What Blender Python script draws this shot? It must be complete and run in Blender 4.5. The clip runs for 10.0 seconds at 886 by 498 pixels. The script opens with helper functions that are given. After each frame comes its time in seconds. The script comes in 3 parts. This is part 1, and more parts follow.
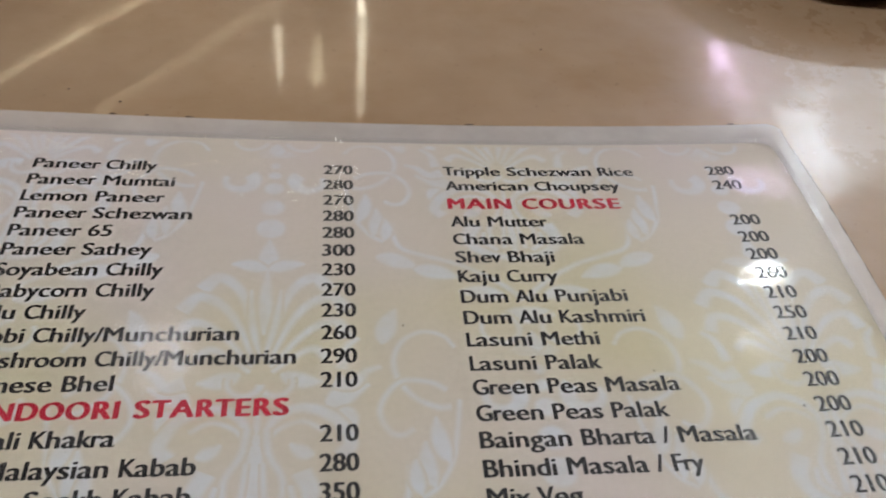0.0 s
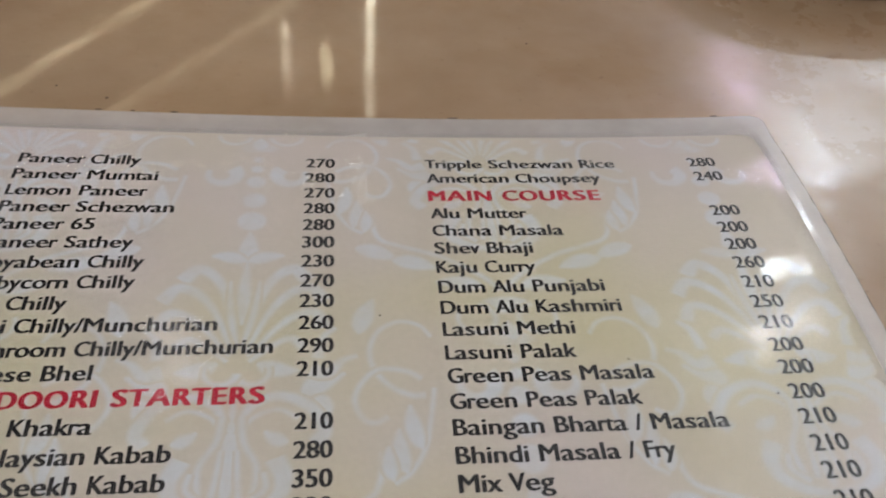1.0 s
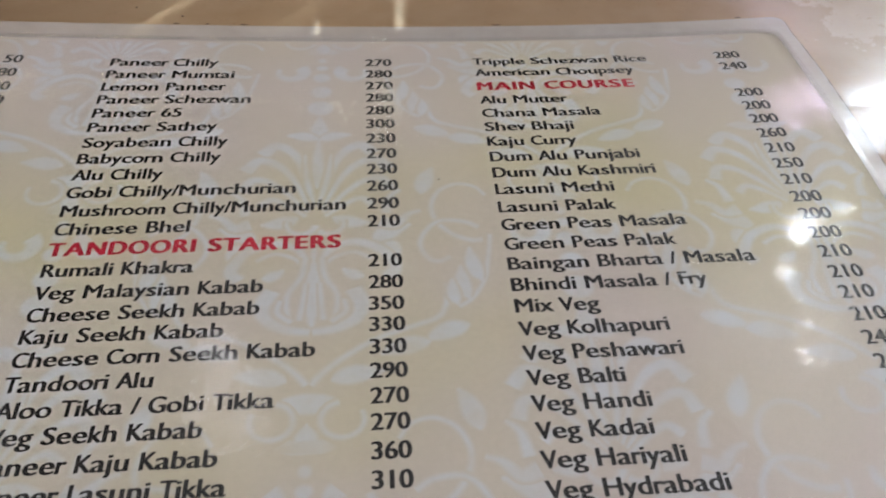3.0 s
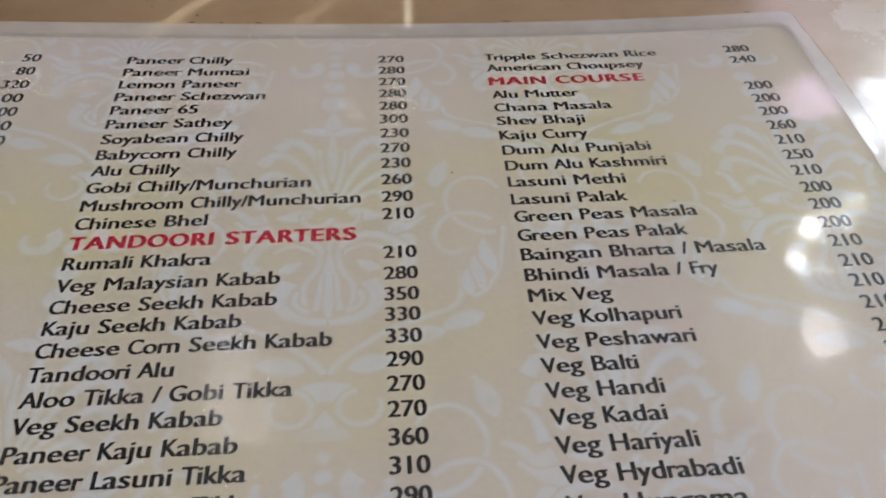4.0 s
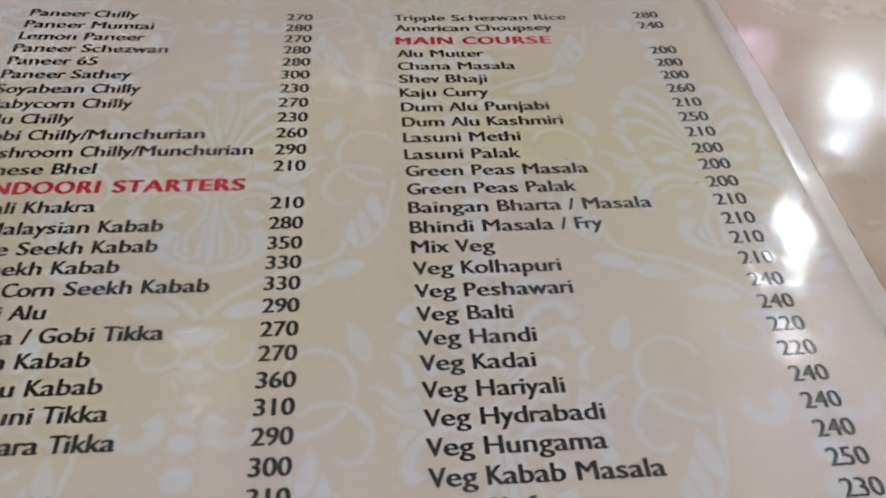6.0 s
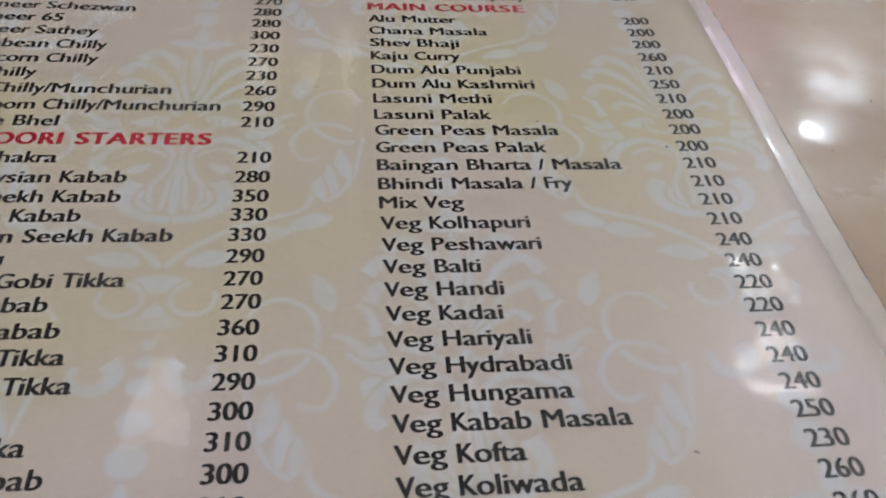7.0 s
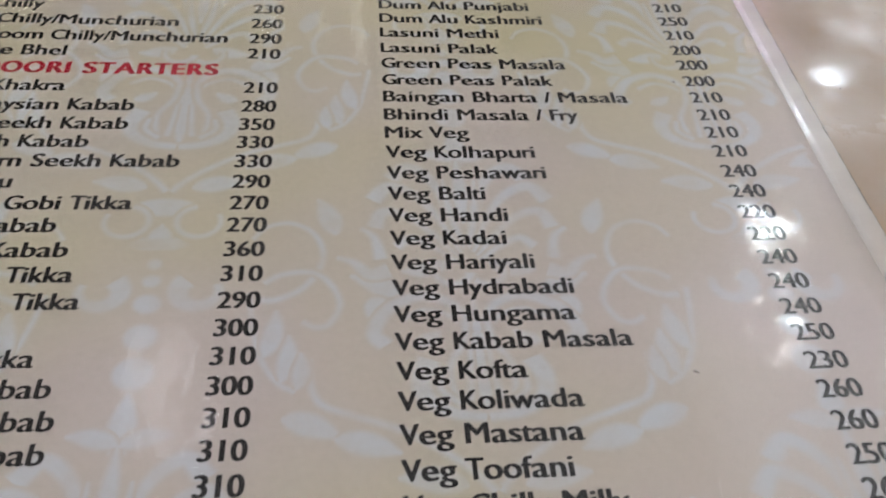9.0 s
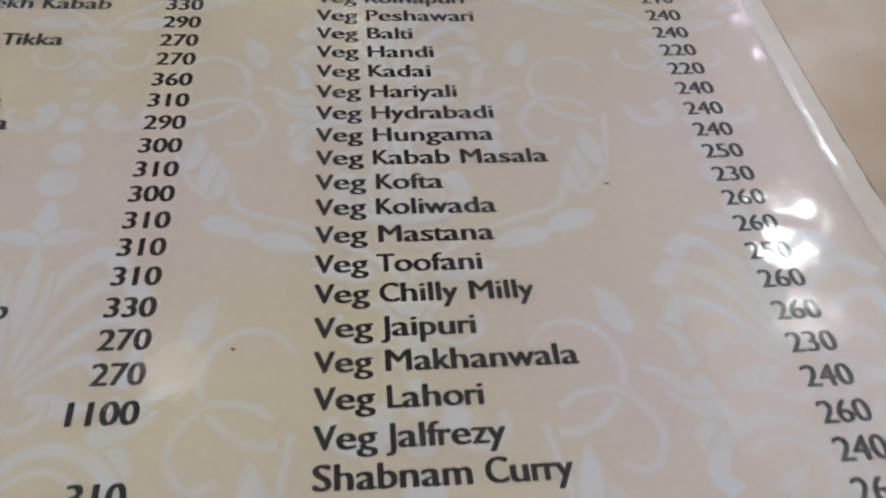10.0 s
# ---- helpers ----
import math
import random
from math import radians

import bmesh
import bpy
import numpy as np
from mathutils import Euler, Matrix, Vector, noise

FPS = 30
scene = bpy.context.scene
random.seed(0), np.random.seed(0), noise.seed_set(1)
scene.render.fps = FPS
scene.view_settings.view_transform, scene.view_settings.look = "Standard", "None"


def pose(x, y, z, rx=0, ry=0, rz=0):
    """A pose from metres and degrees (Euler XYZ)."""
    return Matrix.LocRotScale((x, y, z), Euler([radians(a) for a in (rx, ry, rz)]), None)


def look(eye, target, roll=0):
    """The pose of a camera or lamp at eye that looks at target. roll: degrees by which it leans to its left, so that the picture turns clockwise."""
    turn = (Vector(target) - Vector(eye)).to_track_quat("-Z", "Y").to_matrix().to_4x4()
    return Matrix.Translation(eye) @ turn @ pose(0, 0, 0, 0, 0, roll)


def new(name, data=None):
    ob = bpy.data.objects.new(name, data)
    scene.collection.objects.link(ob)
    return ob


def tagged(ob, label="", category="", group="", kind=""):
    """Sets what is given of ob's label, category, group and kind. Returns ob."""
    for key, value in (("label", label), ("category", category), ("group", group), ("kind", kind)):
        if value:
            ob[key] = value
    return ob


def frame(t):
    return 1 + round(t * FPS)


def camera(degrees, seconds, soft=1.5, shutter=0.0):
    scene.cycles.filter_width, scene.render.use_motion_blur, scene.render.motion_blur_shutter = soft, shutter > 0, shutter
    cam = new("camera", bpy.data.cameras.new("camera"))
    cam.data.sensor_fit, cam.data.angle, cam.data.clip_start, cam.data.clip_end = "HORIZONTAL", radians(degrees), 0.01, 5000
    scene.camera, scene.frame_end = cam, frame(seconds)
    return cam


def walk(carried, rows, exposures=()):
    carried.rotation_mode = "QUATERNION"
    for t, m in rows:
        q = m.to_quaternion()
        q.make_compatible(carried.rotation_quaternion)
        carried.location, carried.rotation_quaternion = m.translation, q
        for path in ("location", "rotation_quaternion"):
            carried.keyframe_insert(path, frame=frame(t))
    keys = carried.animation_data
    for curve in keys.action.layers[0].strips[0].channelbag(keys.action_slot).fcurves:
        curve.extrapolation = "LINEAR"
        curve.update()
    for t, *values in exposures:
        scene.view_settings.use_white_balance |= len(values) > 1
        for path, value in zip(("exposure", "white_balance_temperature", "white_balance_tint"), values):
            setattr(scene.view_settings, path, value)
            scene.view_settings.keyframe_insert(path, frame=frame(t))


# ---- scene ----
cam = camera(49.46, 10.0, soft=2.1, shutter=0.2)
PATH = [
    (0, look((0.07530, -0.19459, 0.91078), (0.10193, -0.01440, 0.73955), 5.422)),
    (0.5, look((0.08249, -0.19683, 0.91081), (0.10846, -0.01518, 0.74103), 4.753)),
    (1, look((0.08263, -0.19814, 0.91085), (0.10646, -0.01754, 0.73964), 4.519)),
    (1.5, look((0.07913, -0.20988, 0.90926), (0.09887, -0.02757, 0.73935), 3.622)),
    (2, look((0.07436, -0.23926, 0.90574), (0.08613, -0.06006, 0.73182), 1.352)),
    (2.5, look((0.07453, -0.23779, 0.90332), (0.08928, -0.05694, 0.73134), 1.782)),
    (3.8, look((0.07535, -0.23963, 0.90872), (0.08904, -0.05835, 0.73711), 0.456)),
    (4, look((0.07365, -0.24162, 0.90538), (0.08632, -0.06005, 0.73398), 0.430)),
    (4.5, look((0.07255, -0.24403, 0.90608), (0.08371, -0.06323, 0.73378), 0.440)),
    (5, look((0.07338, -0.24454, 0.90378), (0.08499, -0.06510, 0.73009), 0.893)),
    (5.5, look((0.08612, -0.24146, 0.90891), (0.10258, -0.06147, 0.73619), 1.996)),
    (6, look((0.09278, -0.24896, 0.90021), (0.11243, -0.06995, 0.72680), 2.888)),
    (6.2, look((0.09763, -0.24930, 0.89500), (0.11891, -0.06851, 0.72364), 3.314)),
    (7.3, look((0.09269, -0.25976, 0.89052), (0.12011, -0.08026, 0.71869), 5.625)),
    (7.5, look((0.09527, -0.26217, 0.88999), (0.11880, -0.08197, 0.71831), 4.507)),
    (8, look((0.09390, -0.26129, 0.88733), (0.11854, -0.08219, 0.71465), 5.187)),
    (8.5, look((0.09481, -0.25979, 0.88663), (0.12004, -0.08171, 0.71300), 5.361)),
    (9, look((0.09450, -0.26218, 0.88567), (0.11886, -0.08779, 0.70820), 5.382)),
    (9.5, look((0.10077, -0.27248, 0.87896), (0.12496, -0.10233, 0.69740), 5.188)),
    (10, look((0.10647, -0.28577, 0.87240), (0.13309, -0.11837, 0.68863), 5.707)),
]
walk(cam, PATH, [(0, 0.0), (1, -0.03), (2.5, -0.06), (4, -0.13), (5.5, -0.06), (7.5, -0.22), (9, -0.15), (10, -0.13)])

# ---- world and light ----
TABLE = 0.75
world = bpy.data.worlds.new("room_air")
scene.world = world
world.use_nodes = True
world.node_tree.nodes["Background"].inputs[0].default_value = (0.9, 0.85, 0.8, 1)
world.node_tree.nodes["Background"].inputs[1].default_value = 0.02


# ---- materials ----
def material(name):
    m = bpy.data.materials.new(name)
    m.use_nodes = True
    nt = m.node_tree
    return m, nt, nt.nodes["Principled BSDF"]


def node(nt, kind, **inputs):
    n = nt.nodes.new(kind)
    for k, v in inputs.items():
        key = int(k[1:]) if k[0] == "i" and k[1:].isdigit() else k.replace("_", " ")
        n.inputs[key].default_value = v
    return n


def coords(nt):
    return nt.nodes.new("ShaderNodeTexCoord").outputs["Object"]


def noise_tex(nt, scale, detail=3.0, rough=0.55, vec=None):
    n = node(nt, "ShaderNodeTexNoise", Scale=scale, Detail=detail, Roughness=rough)
    nt.links.new(vec or coords(nt), n.inputs["Vector"])
    return n


def ramp(nt, fac, stops):
    n = nt.nodes.new("ShaderNodeValToRGB")
    el = n.color_ramp.elements
    el[0].position, el[0].color = stops[0][0], (*stops[0][1], 1)
    el[1].position, el[1].color = stops[-1][0], (*stops[-1][1], 1)
    for p, c in stops[1:-1]:
        e = el.new(p)
        e.color = (*c, 1)
    nt.links.new(fac, n.inputs[0])
    return n


def bump(nt, height, strength, distance, normal=None):
    b = node(nt, "ShaderNodeBump", Strength=strength, Distance=distance)
    nt.links.new(height, b.inputs["Height"])
    if normal:
        nt.links.new(normal, b.inputs["Normal"])
    return b.outputs[0]


def mottled(name, dark, light, scale, rough=0.6, relief=0.0, fine=0.0, spec=0.5):
    m, nt, p = material(name)
    big = noise_tex(nt, scale)
    c = ramp(nt, big.outputs[0], [(0.3, dark), (0.7, light)])
    nt.links.new(c.outputs[0], p.inputs["Base Color"])
    p.inputs["Roughness"].default_value = rough
    p.inputs["Specular IOR Level"].default_value = spec
    if relief:
        small = noise_tex(nt, fine or scale * 12, 2)
        nt.links.new(bump(nt, small.outputs[0], 0.5, relief), p.inputs["Normal"])
    return m


def paper_colour(nt):
    """Cream stock, yellower and pinker in broad patches."""
    broad = noise_tex(nt, 11, 2)
    c = ramp(nt, broad.outputs[0], [(0.32, (0.610, 0.537, 0.365)), (0.50, (0.610, 0.530, 0.450)), (0.68, (0.620, 0.527, 0.505))])
    fibre = noise_tex(nt, 700, 3, 0.6)
    f = ramp(nt, fibre.outputs[0], [(0.3, (0.95, 0.95, 0.94)), (0.7, (1.0, 1.0, 1.0))])
    mix = nt.nodes.new("ShaderNodeMixRGB")
    mix.blend_type, mix.inputs[0].default_value = "MULTIPLY", 1.0
    nt.links.new(c.outputs[0], mix.inputs[1])
    nt.links.new(f.outputs[0], mix.inputs[2])
    return mix.outputs[0]


def paper_material():
    m, nt, p = material("cream_paper")
    nt.links.new(paper_colour(nt), p.inputs["Base Color"])
    p.inputs["Roughness"].default_value = 0.7
    return m


def print_material():
    """Pale ink on the same stock: it fades out at the edges of its strokes and is laid down unevenly."""
    m, nt, p = material("pale_print")
    edge = nt.nodes.new("ShaderNodeAttribute")
    edge.attribute_name = "ink"
    patch = noise_tex(nt, 130, 3, 0.6)
    amount = node(nt, "ShaderNodeMapRange", From_Min=0.3, From_Max=0.7, To_Min=0.32, To_Max=0.75)
    nt.links.new(patch.outputs[0], amount.inputs[0])
    mul = nt.nodes.new("ShaderNodeMath")
    mul.operation = "MULTIPLY"
    nt.links.new(edge.outputs["Fac"], mul.inputs[0])
    nt.links.new(amount.outputs[0], mul.inputs[1])
    mix = nt.nodes.new("ShaderNodeMixRGB")
    nt.links.new(mul.outputs[0], mix.inputs[0])
    nt.links.new(paper_colour(nt), mix.inputs[1])
    mix.inputs[2].default_value = (0.62, 0.64, 0.69, 1)
    nt.links.new(mix.outputs[0], p.inputs["Base Color"])
    p.inputs["Roughness"].default_value = 0.7
    return m


PAPER = paper_material()
PRINT = print_material()
INK = mottled("dark_ink", (0.010, 0.008, 0.009), (0.018, 0.014, 0.015), 300, 0.6)
RED = mottled("red_ink", (0.50, 0.012, 0.035), (0.58, 0.02, 0.05), 300, 0.6)
FLOOR = mottled("floor_tile", (0.20, 0.15, 0.12), (0.28, 0.22, 0.18), 3, 0.4)
WALL = mottled("wall_paint", (0.29, 0.25, 0.22), (0.35, 0.30, 0.27), 1.5, 0.8)
CEIL = mottled("ceiling_paint", (0.62, 0.57, 0.52), (0.68, 0.63, 0.58), 1.5, 0.9)
# dark tone for the contact shade painted along the pouch's rim
EDGE_SHADE = mottled("edge_shade_tone", (0.09, 0.07, 0.055), (0.20, 0.16, 0.13), 500, 0.8)
DARKWOOD = mottled("dark_wood", (0.030, 0.012, 0.008), (0.055, 0.022, 0.014), 40, 0.45)


def table_top_material():
    m, nt, p = material("beige_table_laminate")
    co = coords(nt)
    big = noise_tex(nt, 9.0, 4, 0.6, co)
    c = ramp(nt, big.outputs[0], [(0.3, (0.275, 0.163, 0.086)), (0.7, (0.410, 0.268, 0.158))])
    fleck = noise_tex(nt, 420, 2, 0.5, co)
    f = ramp(nt, fleck.outputs[0], [(0.66, (1, 1, 1)), (0.78, (0.55, 0.45, 0.4))])
    mix = nt.nodes.new("ShaderNodeMixRGB")
    mix.blend_type = "MULTIPLY"
    mix.inputs[0].default_value = 0.35
    nt.links.new(c.outputs[0], mix.inputs[1])
    nt.links.new(f.outputs[0], mix.inputs[2])
    nt.links.new(mix.outputs[0], p.inputs["Base Color"])
    # worn varnish: a broad hazy gloss with a thin clear one over it, both uneven and finely scratched
    smear = noise_tex(nt, 48, 6, 0.7, co)
    r = ramp(nt, smear.outputs[0], [(0.3, (0.32, 0.32, 0.32)), (0.7, (0.50, 0.50, 0.50))])
    nt.links.new(r.outputs[0], p.inputs["Roughness"])
    cloud = noise_tex(nt, 16, 4, 0.6, co)
    sheen = node(nt, "ShaderNodeMapRange", From_Min=0.36, From_Max=0.64, To_Min=0.15, To_Max=0.95)
    nt.links.new(cloud.outputs[0], sheen.inputs[0])
    nt.links.new(sheen.outputs[0], p.inputs["Specular IOR Level"])
    orange = noise_tex(nt, 380, 3, 0.6, co)
    wide = noise_tex(nt, 70, 3, 0.5, co)
    stretch = node(nt, "ShaderNodeMapping", Scale=(60, 1400, 60), Rotation=(0, 0, 0.7))
    nt.links.new(co, stretch.inputs[0])
    scratch = ramp(nt, noise_tex(nt, 1.0, 3, 0.6, stretch.outputs[0]).outputs[0], [(0.60, (0, 0, 0)), (0.68, (1, 1, 1))])
    n1 = bump(nt, wide.outputs[0], 0.5, 0.0005)
    n2 = bump(nt, orange.outputs[0], 0.5, 0.00008, n1)
    n3 = bump(nt, scratch.outputs[0], 0.5, 0.00002, n2)
    nt.links.new(n3, p.inputs["Normal"])
    polish = noise_tex(nt, 30, 5, 0.65, co)
    w = ramp(nt, polish.outputs[0], [(0.35, (0.35, 0.35, 0.35)), (0.7, (0.75, 0.75, 0.75))])
    nt.links.new(w.outputs[0], p.inputs["Coat Weight"])
    # rubbed dull and scratched where plates are set down beside the menu
    place = nt.nodes.new("ShaderNodeSeparateXYZ")
    nt.links.new(co, place.inputs[0])
    rubbed = node(nt, "ShaderNodeMapRange", From_Min=0.02, From_Max=0.11)
    nt.links.new(place.outputs[0], rubbed.inputs[0])
    worn = noise_tex(nt, 110, 6, 0.7, co)
    cr = ramp(nt, worn.outputs[0], [(0.36, (0.015, 0.015, 0.015)), (0.66, (0.09, 0.09, 0.09))])
    dull = ramp(nt, worn.outputs[0], [(0.36, (0.07, 0.07, 0.07)), (0.66, (0.26, 0.26, 0.26))])
    both = nt.nodes.new("ShaderNodeMixRGB")
    nt.links.new(rubbed.outputs[0], both.inputs[0])
    nt.links.new(cr.outputs[0], both.inputs[1])
    nt.links.new(dull.outputs[0], both.inputs[2])
    # duller in the far corner, where cloths wipe less
    far = node(nt, "ShaderNodeMapRange", From_Min=0.165, From_Max=0.20, To_Min=0.0, To_Max=0.30)
    nt.links.new(place.outputs[1], far.inputs[0])
    corner = node(nt, "ShaderNodeMapRange", From_Min=0.078, From_Max=0.105)
    nt.links.new(place.outputs[0], corner.inputs[0])
    dim = nt.nodes.new("ShaderNodeMath")
    dim.operation = "MULTIPLY"
    nt.links.new(far.outputs[0], dim.inputs[0])
    nt.links.new(corner.outputs[0], dim.inputs[1])
    patchy = nt.nodes.new("ShaderNodeMath")
    patchy.operation = "MULTIPLY_ADD"
    nt.links.new(dim.outputs[0], patchy.inputs[0])
    nt.links.new(cloud.outputs[0], patchy.inputs[1])
    nt.links.new(both.outputs[0], patchy.inputs[2])
    # and scoured by plates towards the sitter's side
    near = node(nt, "ShaderNodeMapRange", From_Min=0.104, From_Max=0.082, To_Min=0.0, To_Max=0.5)
    nt.links.new(place.outputs[1], near.inputs[0])
    scour = nt.nodes.new("ShaderNodeMath")
    scour.operation = "MULTIPLY_ADD"
    nt.links.new(near.outputs[0], scour.inputs[0])
    nt.links.new(cloud.outputs[0], scour.inputs[1])
    nt.links.new(patchy.outputs[0], scour.inputs[2])
    nt.links.new(scour.outputs[0], p.inputs["Coat Roughness"])
    gentle = noise_tex(nt, 90, 3, 0.5, co)
    depth = node(nt, "ShaderNodeMapRange", To_Min=0.00005, To_Max=0.00010)
    nt.links.new(rubbed.outputs[0], depth.inputs[0])
    b4 = node(nt, "ShaderNodeBump", Strength=0.5)
    nt.links.new(gentle.outputs[0], b4.inputs["Height"])
    nt.links.new(depth.outputs[0], b4.inputs["Distance"])
    # a shallow swelling of the varnish beside the menu
    gap = nt.nodes.new("ShaderNodeVectorMath")
    gap.operation = "DISTANCE"
    gap.inputs[1].default_value = (0.095, 0.114, TABLE)
    nt.links.new(co, gap.inputs[0])
    swell = node(nt, "ShaderNodeMapRange", From_Min=0.024, From_Max=0.0)
    swell.interpolation_type = "SMOOTHERSTEP"
    nt.links.new(gap.outputs["Value"], swell.inputs[0])
    nt.links.new(bump(nt, swell.outputs[0], 1.0, 0.00036), b4.inputs["Normal"])
    cut = node(nt, "ShaderNodeMapRange", To_Min=0.000003, To_Max=0.00005)
    nt.links.new(rubbed.outputs[0], cut.inputs[0])
    b5 = node(nt, "ShaderNodeBump", Strength=0.5)
    nt.links.new(scratch.outputs[0], b5.inputs["Height"])
    nt.links.new(cut.outputs[0], b5.inputs["Distance"])
    nt.links.new(b4.outputs[0], b5.inputs["Normal"])
    cross = node(nt, "ShaderNodeMapping", Scale=(45, 1700, 45), Rotation=(0, 0, -0.75))
    nt.links.new(co, cross.inputs[0])
    fine = ramp(nt, noise_tex(nt, 1.0, 3, 0.6, cross.outputs[0]).outputs[0], [(0.60, (0, 0, 0)), (0.68, (1, 1, 1))])
    b6 = node(nt, "ShaderNodeBump", Strength=0.5)
    nt.links.new(fine.outputs[0], b6.inputs["Height"])
    nt.links.new(cut.outputs[0], b6.inputs["Distance"])
    nt.links.new(b5.outputs[0], b6.inputs["Normal"])
    n5 = b6.outputs[0]
    nt.links.new(n5, p.inputs["Coat Normal"])
    return m


def film_material(name, milk, rough=0.06, colour=(0.62, 0.56, 0.56), haze=0.37, share=0.66, ior=1.5):
    """Clear plastic film: what lies under it shows through, a gloss lies over it, and milk is how cloudy it is."""
    m, nt, p = material(name)
    nt.nodes.remove(p)
    out = nt.nodes["Material Output"]
    co = coords(nt)
    waves = noise_tex(nt, 32, 2, 0.5, co)
    crinkle = noise_tex(nt, 70, 2, 0.5, co)
    peel = noise_tex(nt, 330, 2, 0.5, co)
    n0 = bump(nt, waves.outputs[0], 0.6, 0.0005)
    n1 = bump(nt, crinkle.outputs[0], 0.6, 0.0003, n0)
    n2 = bump(nt, peel.outputs[0], 0.5, 0.00008, n1)
    clear = nt.nodes.new("ShaderNodeBsdfTransparent")
    sharp = node(nt, "ShaderNodeBsdfGlossy", Roughness=rough)
    broad = node(nt, "ShaderNodeBsdfGlossy", Roughness=haze)
    gloss = node(nt, "ShaderNodeMixShader", Fac=share)
    nt.links.new(n2, sharp.inputs["Normal"])
    nt.links.new(n1, broad.inputs["Normal"])
    nt.links.new(sharp.outputs[0], gloss.inputs[1])
    nt.links.new(broad.outputs[0], gloss.inputs[2])
    under = clear.outputs[0]
    if milk:
        fog = node(nt, "ShaderNodeBsdfDiffuse")
        fog.inputs[0].default_value = (*colour, 1)
        blur = noise_tex(nt, 60, 4, 0.6, co)
        amount = node(nt, "ShaderNodeMapRange", To_Min=milk * 0.7, To_Max=min(1.0, milk * 1.3))
        nt.links.new(blur.outputs[0], amount.inputs[0])
        mx = nt.nodes.new("ShaderNodeMixShader")
        nt.links.new(amount.outputs[0], mx.inputs[0])
        nt.links.new(clear.outputs[0], mx.inputs[1])
        nt.links.new(fog.outputs[0], mx.inputs[2])
        under = mx.outputs[0]
    fr = node(nt, "ShaderNodeFresnel", IOR=ior)
    nt.links.new(n2, fr.inputs["Normal"])
    top = nt.nodes.new("ShaderNodeMixShader")
    nt.links.new(fr.outputs[0], top.inputs[0])
    nt.links.new(under, top.inputs[1])
    nt.links.new(gloss.outputs[0], top.inputs[2])
    nt.links.new(top.outputs[0], out.inputs["Surface"])
    return m


def glow(name, colour, strength):
    m, nt, p = material(name)
    p.inputs["Base Color"].default_value = (0.8, 0.8, 0.8, 1)
    p.inputs["Emission Color"].default_value = (*colour, 1)
    p.inputs["Emission Strength"].default_value = strength
    return m


LAMINATE = table_top_material()
FILM = film_material("clear_film", 0.0)
SEAL = film_material("cloudy_film_edge", 0.45, 0.30, (0.72, 0.67, 0.65), 0.5, 0.8, 1.5)


# ---- builders ----
def part(name, bm, mat, parent=None, label="", smooth=False):
    me = bpy.data.meshes.new(name)
    bm.normal_update()
    bm.to_mesh(me)
    bm.free()
    me.materials.append(mat)
    if smooth:
        for f in me.polygons:
            f.use_smooth = True
    ob = new(name, me)
    if parent:
        ob.parent = parent
    if label:
        ob["label"] = label
    return ob


def thing(name, label, category, x=0, y=0, z=0, group="", kind=""):
    ob = new(name)
    ob.empty_display_size = 0.05
    ob.location = (x, y, z)
    return tagged(ob, label, category, group, kind)


def box(x0, x1, y0, y1, z0, z1, bevel=0.0, seg=2):
    bm = bmesh.new()
    bmesh.ops.create_cube(bm, size=1)
    for v in bm.verts:
        v.co = ((x0 + x1) / 2 + v.co.x * (x1 - x0), (y0 + y1) / 2 + v.co.y * (y1 - y0), (z0 + z1) / 2 + v.co.z * (z1 - z0))
    if bevel:
        bmesh.ops.bevel(bm, geom=list(bm.edges), offset=bevel, segments=seg, affect="EDGES", profile=0.5)
    return bm


def lathe(profile, steps=64):
    """A turned body from (radius, height) pairs, closed at the axis ends."""
    bm = bmesh.new()
    rings = []
    for r, z in profile:
        if r < 1e-6:
            rings.append([bm.verts.new((0, 0, z))])
        else:
            rings.append([bm.verts.new((r * math.cos(2 * math.pi * k / steps), r * math.sin(2 * math.pi * k / steps), z)) for k in range(steps)])
    for a, b in zip(rings, rings[1:]):
        for k in range(steps):
            q = [a[k % len(a)], a[(k + 1) % len(a)], b[(k + 1) % len(b)], b[k % len(b)]]
            q = [v for n, v in enumerate(q) if v not in q[:n]]
            if len(q) > 2:
                bm.faces.new(q)
    bmesh.ops.recalc_face_normals(bm, faces=bm.faces)
    return bm


# ---- the room ----
X0, X1, Y0, Y1, TOP = -2.8, 4.0, -2.6, 3.95, TABLE + 2.9
tagged(part("floor", box(X0 - 0.15, X1 + 0.15, Y0 - 0.15, Y1 + 0.15, -0.1, 0.0), FLOOR), "plain brown tiled restaurant floor", "floor", kind="structure")
tagged(part("ceiling", box(X0 - 0.15, X1 + 0.15, Y0 - 0.15, Y1 + 0.15, TOP, TOP + 0.1), CEIL), "plain pale painted ceiling", "ceiling", kind="structure")
tagged(part("wall_north", box(X0, X1, Y1, Y1 + 0.15, 0, TOP), WALL), "plain warm painted wall", "wall", kind="structure")
tagged(part("wall_south", box(X0, X1, Y0 - 0.15, Y0, 0, TOP), WALL), "plain warm painted wall", "wall", kind="structure")
tagged(part("wall_east", box(X1, X1 + 0.15, Y0 - 0.15, Y1 + 0.15, 0, TOP), WALL), "plain warm painted wall", "wall", kind="structure")
tagged(part("wall_west", box(X0 - 0.15, X0, Y0 - 0.15, Y1 + 0.15, 0, TOP), WALL), "plain warm painted wall", "wall", kind="structure")


